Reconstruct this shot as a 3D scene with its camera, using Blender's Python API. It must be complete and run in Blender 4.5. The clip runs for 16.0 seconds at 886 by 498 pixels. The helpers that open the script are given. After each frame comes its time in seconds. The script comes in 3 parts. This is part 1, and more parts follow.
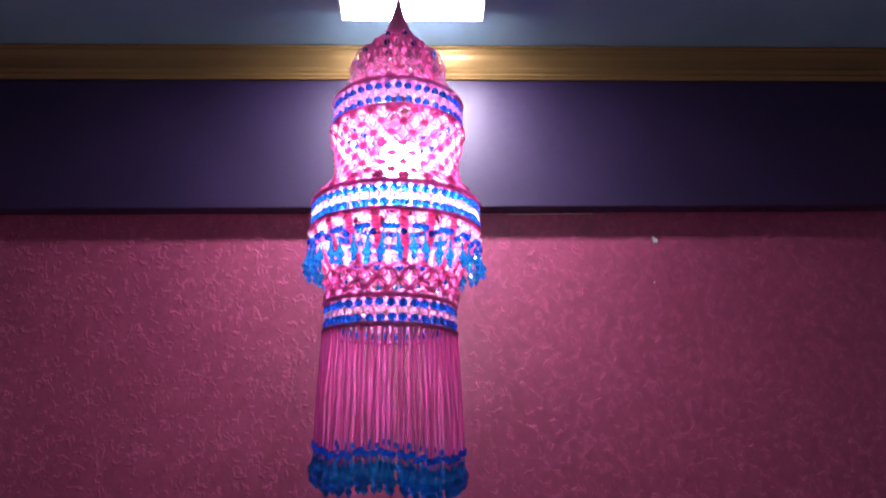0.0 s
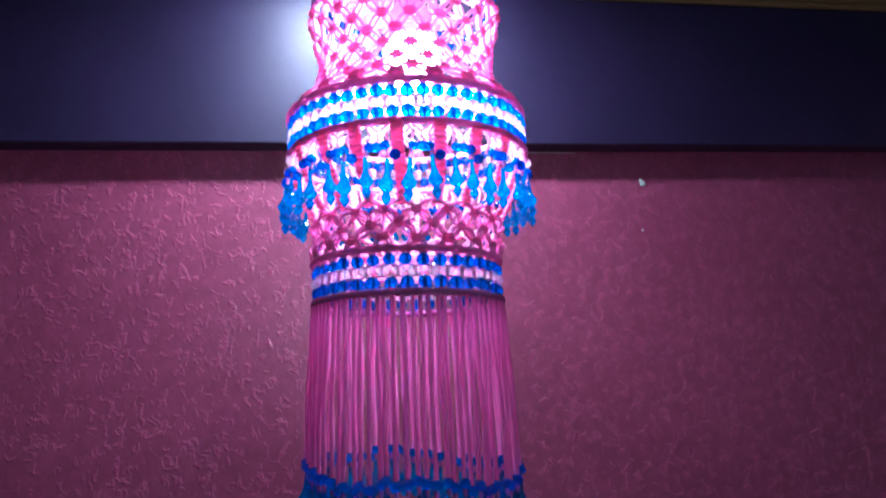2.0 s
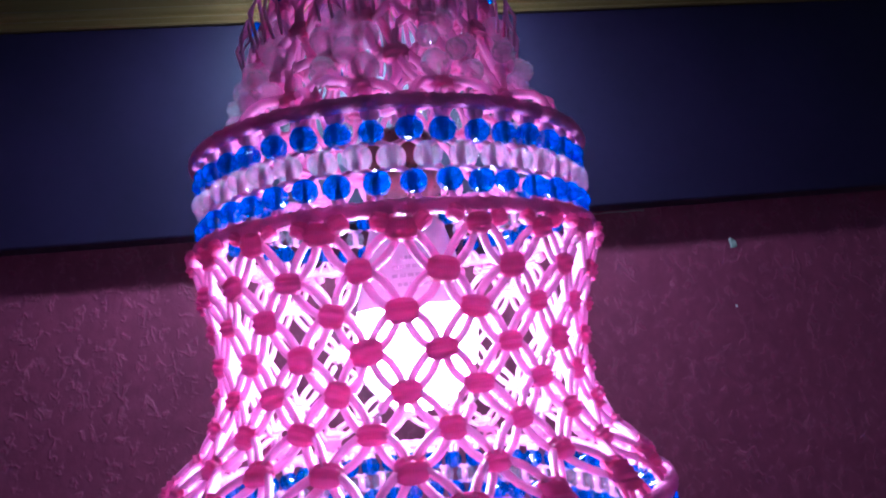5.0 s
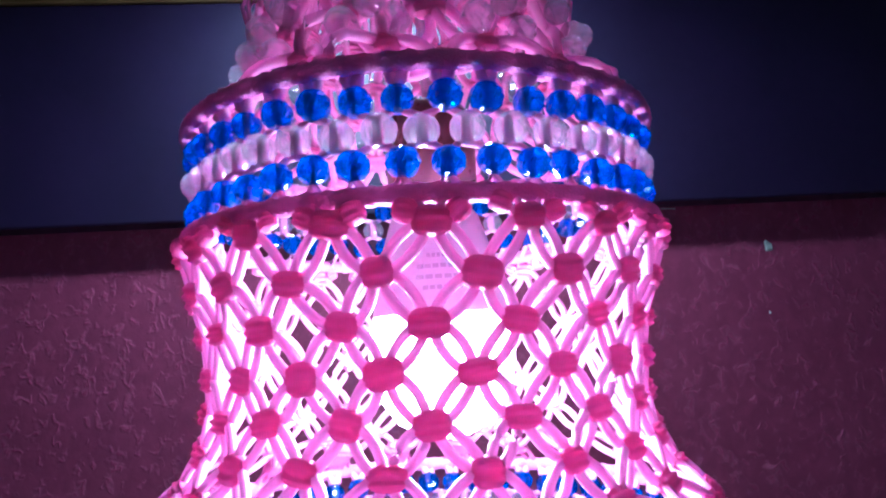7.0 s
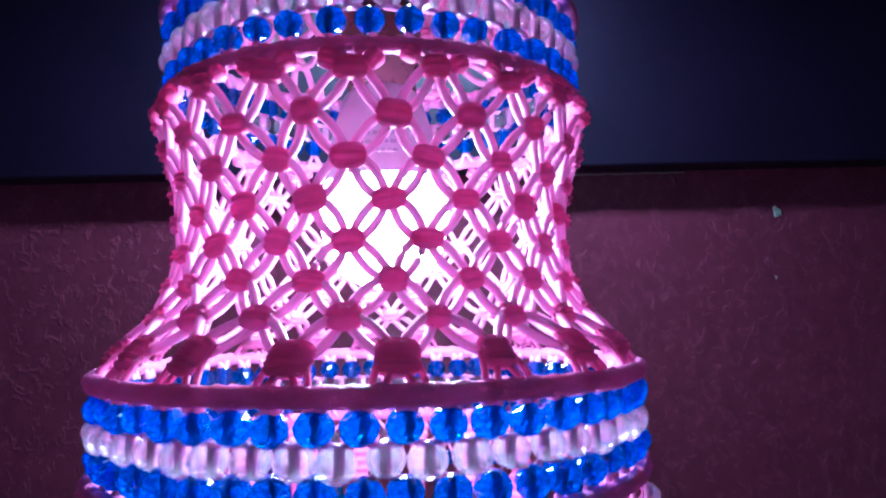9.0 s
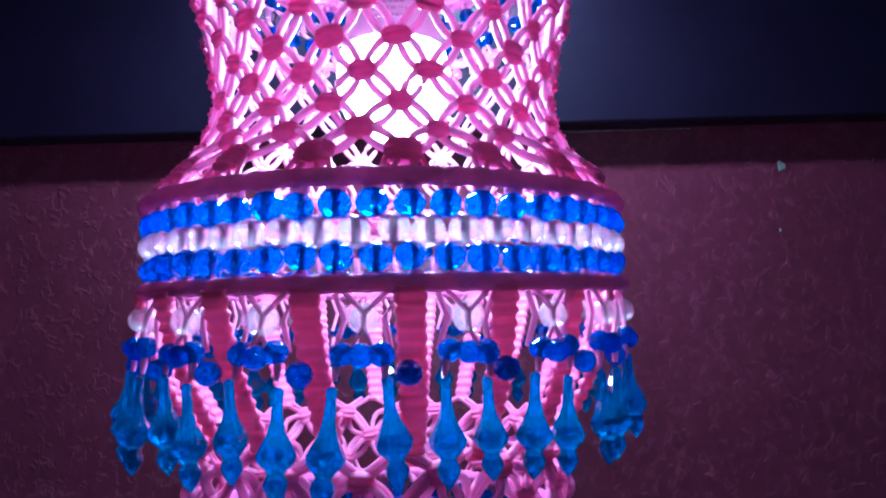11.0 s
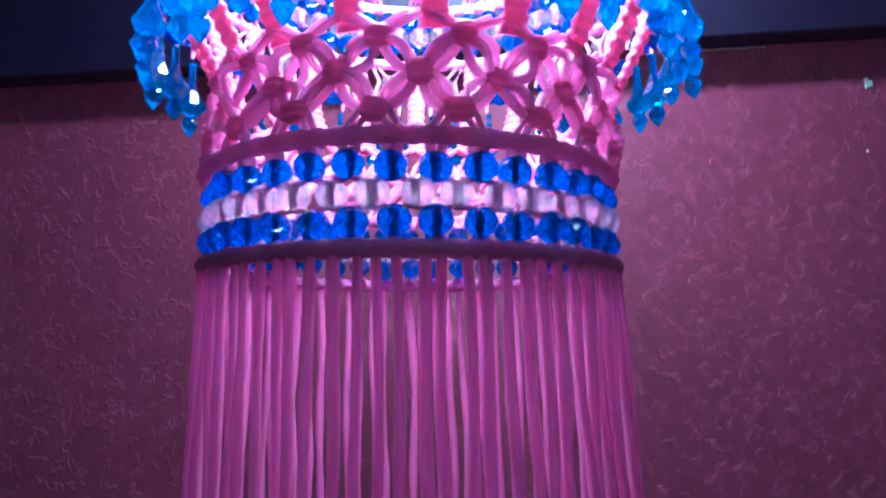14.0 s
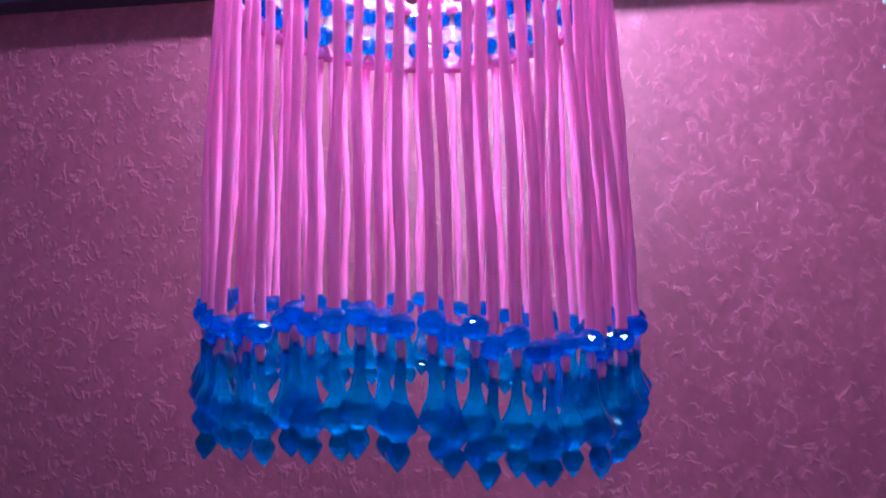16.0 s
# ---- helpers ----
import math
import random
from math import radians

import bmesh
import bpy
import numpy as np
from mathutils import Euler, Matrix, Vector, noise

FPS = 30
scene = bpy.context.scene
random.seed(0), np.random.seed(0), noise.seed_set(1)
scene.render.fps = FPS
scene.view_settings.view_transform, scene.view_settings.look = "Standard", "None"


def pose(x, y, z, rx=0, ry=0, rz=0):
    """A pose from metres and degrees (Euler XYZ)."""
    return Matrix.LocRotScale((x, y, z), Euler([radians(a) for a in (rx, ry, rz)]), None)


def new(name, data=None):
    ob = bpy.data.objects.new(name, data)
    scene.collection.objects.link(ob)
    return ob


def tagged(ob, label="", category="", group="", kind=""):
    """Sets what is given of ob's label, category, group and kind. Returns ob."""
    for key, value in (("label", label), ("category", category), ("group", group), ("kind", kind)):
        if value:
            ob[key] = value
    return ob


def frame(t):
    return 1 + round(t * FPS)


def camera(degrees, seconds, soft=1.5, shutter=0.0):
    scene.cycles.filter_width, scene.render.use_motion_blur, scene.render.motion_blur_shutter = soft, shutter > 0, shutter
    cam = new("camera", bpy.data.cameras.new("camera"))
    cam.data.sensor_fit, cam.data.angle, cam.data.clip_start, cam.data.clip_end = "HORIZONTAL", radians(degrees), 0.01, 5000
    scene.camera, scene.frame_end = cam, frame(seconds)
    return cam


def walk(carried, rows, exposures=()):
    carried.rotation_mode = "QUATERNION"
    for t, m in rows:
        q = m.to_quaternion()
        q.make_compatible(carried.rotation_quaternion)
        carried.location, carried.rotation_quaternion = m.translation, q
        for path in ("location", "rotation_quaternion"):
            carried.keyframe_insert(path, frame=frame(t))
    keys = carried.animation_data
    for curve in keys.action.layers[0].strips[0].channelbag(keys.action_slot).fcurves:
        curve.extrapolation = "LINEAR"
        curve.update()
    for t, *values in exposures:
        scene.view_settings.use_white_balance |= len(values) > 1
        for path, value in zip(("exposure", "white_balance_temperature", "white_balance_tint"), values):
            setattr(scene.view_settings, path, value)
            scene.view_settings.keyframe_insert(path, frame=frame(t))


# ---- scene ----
cam = camera(66.88, 16.0, soft=2.1)
PATH = [
    (0.0, pose(0.0305, -0.9513, -0.5234, 105.695, 0.915, -1.902)),
    (0.5, pose(-0.0008, -0.9063, -0.5342, 103.691, 0.873, -2.086)),
    (1.0, pose(0.0087, -0.8181, -0.5159, 103.662, -0.051, -3.663)),
    (1.5, pose(-0.0251, -0.7524, -0.4932, 103.873, 0.930, -5.683)),
    (2.0, pose(-0.0803, -0.6705, -0.4601, 101.225, 2.962, -8.704)),
    (2.5, pose(-0.0595, -0.5769, -0.4323, 103.160, 3.725, -10.047)),
    (3.0, pose(0.0270, -0.5058, -0.3648, 102.575, 1.713, -5.715)),
    (3.5, pose(0.0348, -0.4486, -0.3084, 101.009, 2.858, -2.579)),
    (4.0, pose(-0.0126, -0.3752, -0.2265, 101.258, 4.699, -6.191)),
    (4.5, pose(-0.0254, -0.3457, -0.1667, 100.193, 4.665, -6.371)),
    (4.7, pose(-0.0182, -0.3493, -0.1391, 99.065, 5.589, -5.741)),
    (6.8, pose(-0.0138, -0.3038, -0.1113, 98.506, 3.753, -4.181)),
    (7.0, pose(-0.0176, -0.2962, -0.1186, 98.276, 3.414, -4.519)),
    (7.5, pose(-0.0251, -0.2831, -0.1400, 97.723, 3.105, -5.888)),
    (8.0, pose(-0.0085, -0.2901, -0.1547, 97.100, 2.875, -5.294)),
    (8.5, pose(0.0124, -0.3109, -0.1603, 96.710, 2.009, -1.688)),
    (9.0, pose(0.0179, -0.3282, -0.1747, 96.940, 1.770, -2.157)),
    (9.5, pose(0.0123, -0.3438, -0.1922, 96.341, 1.938, -2.562)),
    (9.7, pose(0.0145, -0.3512, -0.1992, 95.932, 2.112, -1.775)),
    (11.8, pose(0.0276, -0.3649, -0.2878, 96.275, 1.744, -0.035)),
    (12.0, pose(0.0366, -0.3613, -0.2997, 96.542, 1.879, 0.933)),
    (12.5, pose(0.0420, -0.3411, -0.3283, 96.065, 1.807, 3.377)),
    (13.0, pose(0.0316, -0.3197, -0.3558, 96.461, 2.275, 3.935)),
    (13.5, pose(0.0263, -0.3261, -0.3869, 96.134, 1.724, 5.068)),
    (14.0, pose(0.0302, -0.3215, -0.4116, 97.197, 1.355, 4.860)),
    (14.5, pose(0.0179, -0.2942, -0.4409, 98.296, 0.364, 3.517)),
    (15.0, pose(0.0084, -0.2941, -0.4785, 98.449, 0.677, 2.095)),
    (15.5, pose(0.0250, -0.3070, -0.5156, 96.037, 0.250, 3.331)),
    (16.0, pose(0.0363, -0.3294, -0.5384, 95.577, 0.891, 6.319)),
]
EXPOSURES = [(0, 0.62, 6500, 26), (0.5, 0.62, 6500, 23), (1, 0.60, 5900, 13), (2, 0.52, 5050, 2), (3, 0.38, 4700, -1), (3.5, 0.04, 4500, -2), (4, -0.75, 4450, -4),
             (4.5, -0.75, 4450, -4), (7, -0.62, 4550, -2), (7.5, -0.66, 4550, -2), (8, -0.02, 4550, -5), (8.5, -0.53, 4450, -5), (9, -1.18, 4350, -5), (9.5, -1.6, 4250, -6),
             (9.7, -1.6, 4250, -6), (11.8, -0.68, 4350, -7), (12.5, -0.58, 4300, -8), (13.5, -0.08, 4350, -12), (14.5, 0.53, 4300, -17), (15.2, 1.02, 4300, -18), (16, 1.53, 4400, -19)]
walk(cam, PATH, EXPOSURES)

# room: x along the pink wall, y towards it, z up; the lamp hangs on the axis x = y = 0
WALL_Y, BEAM_Y = 0.9695, 0.9144
BEAM_Z, CORNICE_Z, CEIL_Z, FLOOR_Z = 0.1287, 0.545, 0.650, -2.13
LEFT_X, RIGHT_X, BACK_Y = -1.9, 1.9, -2.4

# ---- light: a square ceiling panel, a dim one added behind the camera, and a bulb inside the lamp ----
world = bpy.data.worlds.new("world")
scene.world = world
world.use_nodes = True
world.node_tree.nodes["Background"].inputs["Color"].default_value = (0.02, 0.02, 0.03, 1)
world.node_tree.nodes["Background"].inputs["Strength"].default_value = 0.2
PANEL_STRENGTH, BULB_STRENGTH = 155.0, 240.0


# ---- materials ----
class Nodes:
    """A short way to write node materials."""

    def __init__(self, name):
        self.m = bpy.data.materials.new(name)
        self.m.use_nodes = True
        self.t = self.m.node_tree
        self.b = self.t.nodes["Principled BSDF"]
        self.out = self.t.nodes["Material Output"]
        self.coord = self.t.nodes.new("ShaderNodeTexCoord")

    def add(self, kind, **inputs):
        n = self.t.nodes.new(kind)
        for k, v in inputs.items():
            n.inputs[k.replace("_", " ")].default_value = v
        return n

    def link(self, a, b):
        self.t.links.new(a, b)

    def set(self, **inputs):
        for k, v in inputs.items():
            self.b.inputs[k.replace("_", " ")].default_value = v
        return self

    def noise(self, scale, detail=3.0, distortion=0.0, stretch=(1, 1, 1)):
        mp = self.add("ShaderNodeMapping")
        mp.inputs["Scale"].default_value = stretch
        self.link(self.coord.outputs["Object"], mp.inputs["Vector"])
        n = self.add("ShaderNodeTexNoise", Scale=scale, Detail=detail, Distortion=distortion)
        self.link(mp.outputs[0], n.inputs["Vector"])
        return n.outputs["Fac"]

    def ramp(self, fac, *stops):
        r = self.add("ShaderNodeValToRGB")
        e = r.color_ramp.elements
        while len(e) < len(stops):
            e.new(0.5)
        for el, (p, c) in zip(e, stops):
            el.position, el.color = p, (*c, 1) if len(c) == 3 else c
        self.link(fac, r.inputs["Fac"])
        return r.outputs["Color"]

    def bump(self, height, strength, distance):
        bp = self.add("ShaderNodeBump", Strength=strength, Distance=distance)
        self.link(height, bp.inputs["Height"])
        self.link(bp.outputs["Normal"], self.b.inputs["Normal"])
        return bp

    def through_light(self, amount, colour):
        """Lets part of the light that falls on one side come out at the other."""
        tr = self.add("ShaderNodeBsdfTranslucent", Color=(*colour, 1))
        mx = self.add("ShaderNodeMixShader", Fac=amount)
        self.link(self.b.outputs[0], mx.inputs[1])
        self.link(tr.outputs[0], mx.inputs[2])
        self.link(mx.outputs[0], self.out.inputs["Surface"])
        self.surface = mx
        return self

    def see_through(self, amount, colour):
        """Lets part of the light pass straight on, tinted."""
        tr = self.add("ShaderNodeBsdfTransparent", Color=(*colour, 1))
        mx = self.add("ShaderNodeMixShader", Fac=amount)
        self.link(self.surface.outputs[0], mx.inputs[1])
        self.link(tr.outputs[0], mx.inputs[2])
        self.link(mx.outputs[0], self.out.inputs["Surface"])
        self.surface = mx
        return self

    def rim_gloss(self, rough):
        """Gloss that grows towards grazing angles."""
        facing = self.add("ShaderNodeLayerWeight", Blend=0.4)
        fac = self.ramp(facing.outputs["Facing"], (0.25, (0.04,) * 3), (0.6, (0.30,) * 3), (0.95, (0.85,) * 3))
        gl = self.add("ShaderNodeBsdfGlossy", Roughness=rough)
        gl.inputs["Color"].default_value = (0.95, 0.93, 0.97, 1)
        mx = self.add("ShaderNodeMixShader")
        self.link(fac, mx.inputs["Fac"])
        self.link(self.surface.outputs[0], mx.inputs[1])
        self.link(gl.outputs[0], mx.inputs[2])
        self.link(mx.outputs[0], self.out.inputs["Surface"])
        return self


def mat_wall():
    """Rolled paint: short curly raised strokes over a finer grain."""
    n = Nodes("pink_textured_paint")
    worm = n.ramp(n.noise(48, 1.3, 0.5, (1, 1, 0.7)), (0.38, (0,) * 3), (0.50, (1,) * 3), (0.62, (0,) * 3))
    some = n.ramp(n.noise(40, 2, 0.3), (0.49, (0,) * 3), (0.62, (1,) * 3))
    grain = n.noise(70, 3, 0.6, (1, 1, 0.8))
    broad = n.noise(2.5, 3)
    mottle = n.noise(30, 4, 0.8, (1, 1, 0.8))
    curls = n.add("ShaderNodeMath")
    curls.operation = "MULTIPLY"
    n.link(worm, curls.inputs[0])
    n.link(some, curls.inputs[1])
    relief = n.add("ShaderNodeMath")
    relief.operation = "MULTIPLY_ADD"
    relief.inputs[1].default_value = 0.42
    n.link(grain, relief.inputs[0])
    n.link(curls.outputs[0], relief.inputs[2])
    a = n.ramp(relief.outputs[0], (0.1, (0.375, 0.062, 0.142)), (0.35, (0.425, 0.077, 0.168)), (1.0, (0.55, 0.135, 0.245)))
    b = n.ramp(broad, (0.3, (0.84, 0.80, 0.83)), (0.7, (1, 1, 1)))
    mx = n.add("ShaderNodeMix")
    mx.data_type, mx.blend_type = "RGBA", "MULTIPLY"
    mx.inputs["Factor"].default_value = 1
    n.link(a, mx.inputs["A"])
    n.link(b, mx.inputs["B"])
    mx2 = n.add("ShaderNodeMix")
    mx2.data_type, mx2.blend_type = "RGBA", "MULTIPLY"
    mx2.inputs["Factor"].default_value = 1
    n.link(mx.outputs["Result"], mx2.inputs["A"])
    n.link(n.ramp(mottle, (0.36, (0.86, 0.82, 0.85)), (0.64, (1.05, 1.06, 1.05))), mx2.inputs["B"])
    n.link(mx2.outputs["Result"], n.b.inputs["Base Color"])
    n.link(n.ramp(relief.outputs[0], (0.2, (0.44,) * 3), (0.8, (0.26,) * 3)), n.b.inputs["Roughness"])
    n.set(Specular_IOR_Level=0.75, Coat_Weight=0.3, Coat_Roughness=0.33)
    n.bump(relief.outputs[0], 0.35, 0.0035)
    return n.m


def mat_plain(name, dark, light, scale, rough, metallic=0.0, bump=0.15, stretch=(1, 1, 1), distance=0.002):
    n = Nodes(name)
    f = n.noise(scale, 4, 0.3, stretch)
    n.link(n.ramp(f, (0.3, dark), (0.7, light)), n.b.inputs["Base Color"])
    g = n.noise(scale * 9, 2)
    n.link(n.ramp(g, (0.3, (rough * 0.85,) * 3), (0.7, (min(1, rough * 1.15),) * 3)), n.b.inputs["Roughness"])
    n.set(Metallic=metallic)
    n.bump(g, bump, distance)
    return n.m


def mat_cord(name, dark, light, glow, amount, braid=0.0, fuzz=0.5):
    n = Nodes(name)
    f = n.noise(90, 3)
    n.link(n.ramp(f, (0.3, dark), (0.7, light)), n.b.inputs["Base Color"])
    fib = n.noise(900, 2, 0.5, (1, 1, 1.8))
    bp = n.bump(fib, fuzz, 0.0006 if fuzz < 0.8 else 0.0014)
    if braid:
        wave = n.add("ShaderNodeTexWave", Scale=braid, Distortion=3.0, Detail=1.0)
        wave.bands_direction = "Z"
        n.link(n.coord.outputs["Object"], wave.inputs["Vector"])
        ridge = n.add("ShaderNodeBump", Strength=0.18, Distance=0.0006)
        n.link(wave.outputs["Fac"], ridge.inputs["Height"])
        n.link(ridge.outputs["Normal"], bp.inputs["Normal"])
    n.set(Roughness=0.46, Sheen_Weight=0.18, Sheen_Tint=(1.0, 0.45, 0.75, 1))
    return n.through_light(amount, glow).m


def mat_bead(name, colour, amount, glow, rough=0.05, clear=0.85, gloss=0.6, straight=0.0):
    n = Nodes(name)
    info = n.add("ShaderNodeObjectInfo")
    c = n.ramp(info.outputs["Random"], (0.0, tuple(v * 0.75 for v in colour)), (1.0, colour))
    n.link(c, n.b.inputs["Base Color"])
    f = n.noise(160, 2)
    n.link(n.ramp(f, (0.3, (rough * 0.7,) * 3), (0.8, (rough * 1.6,) * 3)), n.b.inputs["Roughness"])
    n.set(IOR=1.45, Transmission_Weight=clear, Specular_IOR_Level=gloss, Coat_Weight=0.7, Coat_Roughness=0.05, Coat_IOR=1.55)
    return n.through_light(amount, glow).see_through(straight, colour).m


def mat_crystal():
    n = Nodes("clear_acrylic")
    n.set(Base_Color=(0.97, 0.95, 0.98, 1), Transmission_Weight=1.0, IOR=1.47)
    f = n.noise(220, 2)
    n.link(n.ramp(f, (0.3, (0.02,) * 3), (0.8, (0.08,) * 3)), n.b.inputs["Roughness"])
    n.through_light(0.42, (0.97, 0.93, 1.0)).see_through(0.52, (0.98, 0.96, 0.99))
    return n.rim_gloss(0.06).m


def mat_glow(name, colour, strength):
    n = Nodes(name)
    n.set(Base_Color=(0.8, 0.8, 0.8, 1), Emission_Color=(*colour, 1), Emission_Strength=strength)
    return n.m


WALL = mat_wall()
BEAM = mat_plain("dark_purple_gloss_paint", (0.018, 0.008, 0.042), (0.025, 0.011, 0.056), 5, 0.5, bump=0.08)
BEAM.node_tree.nodes["Principled BSDF"].inputs["Coat Weight"].default_value = 0.5
BEAM.node_tree.nodes["Principled BSDF"].inputs["Coat Roughness"].default_value = 0.48
GOLD = mat_plain("gold_lacquered_wood", (0.36, 0.22, 0.072), (0.48, 0.33, 0.13), 7, 0.34, metallic=0.55, bump=0.01, stretch=(0.06, 8, 8))
CEILING = mat_plain("pale_blue_ceiling_paint", (0.24, 0.44, 0.60), (0.29, 0.49, 0.65), 3, 0.7)
PALE = mat_plain("dusty_mauve_wall_paint", (0.20, 0.15, 0.20), (0.25, 0.19, 0.25), 3, 0.7)
FLOOR = mat_plain("beige_floor_tile", (0.25, 0.21, 0.18), (0.32, 0.28, 0.24), 4, 0.3)
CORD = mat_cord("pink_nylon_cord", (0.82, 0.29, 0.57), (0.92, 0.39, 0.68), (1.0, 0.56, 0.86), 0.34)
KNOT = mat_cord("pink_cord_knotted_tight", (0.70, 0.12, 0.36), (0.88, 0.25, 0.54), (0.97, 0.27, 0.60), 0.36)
STRIP = mat_cord("pink_cord_braided_flat", (0.76, 0.15, 0.38), (0.90, 0.27, 0.54), (0.97, 0.27, 0.54), 0.26)
RING = mat_cord("pink_cord_wrapped_ring", (0.76, 0.16, 0.50), (0.92, 0.29, 0.68), (0.98, 0.34, 0.68), 0.22, fuzz=1.0)
SOFT = mat_cord("pink_cord_knotted_loose", (0.84, 0.22, 0.50), (0.94, 0.32, 0.63), (1.0, 0.38, 0.70), 0.45)
STRING = mat_cord("pink_satin_string", (0.82, 0.22, 0.53), (0.93, 0.33, 0.66), (1.0, 0.42, 0.80), 0.42, 220)
NETTING = mat_cord("pink_cord_netting", (0.86, 0.28, 0.57), (0.95, 0.42, 0.71), (1.0, 0.53, 0.83), 0.5)
BLUE = mat_bead("blue_acrylic_bead", (0.004, 0.27, 0.85), 0.15, (0.0, 0.36, 1.0), 0.03, 0.97, 0.7, 0.10)
DROP = mat_bead("light_blue_acrylic_drop", (0.010, 0.41, 0.80), 0.17, (0.0, 0.52, 0.95), 0.03, 1.0, 0.7, 0.12)
CRYSTAL = mat_crystal()
PANEL_GLOW = mat_glow("light_panel_diffuser", (0.93, 0.93, 1.0), PANEL_STRENGTH)
ADDED_GLOW = mat_glow("added_light_diffuser", (0.93, 0.93, 1.0), PANEL_STRENGTH * 0.18)
BULB_GLOW = mat_glow("lit_bulb_globe", (1.0, 0.94, 1.0), BULB_STRENGTH)
PLASTIC = mat_plain("white_plastic", (0.75, 0.74, 0.76), (0.82, 0.81, 0.83), 20, 0.35)
BAKELITE = mat_plain("brown_bakelite", (0.07, 0.03, 0.025), (0.11, 0.05, 0.04), 25, 0.3)
INK = mat_plain("grey_print", (0.50, 0.48, 0.52), (0.55, 0.53, 0.57), 50, 0.6)
METAL = mat_plain("steel_hook", (0.45, 0.45, 0.46), (0.6, 0.6, 0.6), 30, 0.3, metallic=1.0)
CHIP = mat_plain("pale_plaster", (0.50, 0.56, 0.50), (0.66, 0.70, 0.64), 120, 0.8)


# ---- mesh helpers ----
def mesh_of(name, verts, faces, material, smooth=True):
    me = bpy.data.meshes.new(name)
    me.from_pydata([tuple(v) for v in verts], [], faces)
    me.materials.append(material)
    if smooth:
        me.polygons.foreach_set("use_smooth", [len(f) == 4 for f in faces])  # end caps stay flat
    me.update()
    return me


def part(name, me, parent, label="", place=None):
    """One mesh object under a thing or a part."""
    ob = new(name, me)
    ob.parent = parent
    if place is not None:
        ob.matrix_basis = place
    return tagged(ob, label)


class Shape:
    """Collects vertices and faces of one part."""

    def __init__(self):
        self.v, self.f = [], []

    def tube(self, pts, radius, sides=6, cap=True):
        pts = [Vector(p) for p in pts]
        base, up = len(self.v), Vector((0.31, 0.17, 0.93))
        radii = radius if isinstance(radius, (list, tuple)) else [radius] * len(pts)
        for i, p in enumerate(pts):
            d = (pts[min(i + 1, len(pts) - 1)] - pts[max(i - 1, 0)]).normalized()
            side = d.cross(up)
            if side.length < 0.15:
                side = d.cross(Vector((1, 0, 0)))
            side.normalize()
            other = side.cross(d)
            for k in range(sides):
                a = 2 * math.pi * k / sides
                self.v.append(p + (side * math.cos(a) + other * math.sin(a)) * radii[i])
        for i in range(len(pts) - 1):
            for k in range(sides):
                a, b = base + i * sides + k, base + i * sides + (k + 1) % sides
                self.f.append((a, a + sides, b + sides, b))
        if cap:
            self.cap(base, sides, False)
            self.cap(base + (len(pts) - 1) * sides, sides, True)
        return self

    def cap(self, first, sides, turn):
        """Closes a ring of vertices with a face on copies of them, so that the rim stays crisp."""
        b = len(self.v)
        self.v += [self.v[first + k].copy() for k in range(sides)]
        f = tuple(range(b, b + sides))
        self.f.append(f[::-1] if turn else f)

    def lathe(self, profile, sides=16, centre=(0, 0, 0), wobble=0.0):
        """Turns (radius, z) pairs round the z axis; closed at both ends."""
        base = len(self.v)
        for i, (r, z) in enumerate(profile):
            for k in range(sides):
                a = 2 * math.pi * (k + wobble * (i % 2)) / sides
                self.v.append(Vector((centre[0] + r * math.cos(a), centre[1] + r * math.sin(a), centre[2] + z)))
        down = profile[-1][1] < profile[0][1]
        for i in range(len(profile) - 1):
            for k in range(sides):
                a, b = base + i * sides + k, base + i * sides + (k + 1) % sides
                f = (a, b, b + sides, a + sides)
                self.f.append(f[::-1] if down else f)
        self.cap(base, sides, not down)
        self.cap(base + (len(profile) - 1) * sides, sides, down)
        return self

    def box(self, x0, x1, y0, y1, z0, z1):
        b = len(self.v)
        self.v += [Vector((x, y, z)) for z in (z0, z1) for y in (y0, y1) for x in (x0, x1)]
        self.f += [tuple(b + i for i in q) for q in ((0, 2, 3, 1), (4, 5, 7, 6), (0, 1, 5, 4), (2, 6, 7, 3), (0, 4, 6, 2), (1, 3, 7, 5))]
        return self

    def mesh(self, name, material, smooth=True):
        return mesh_of(name, self.v, self.f, material, smooth)


def structure(name, me, label, category):
    return tagged(new(name, me), label, category, kind="structure")


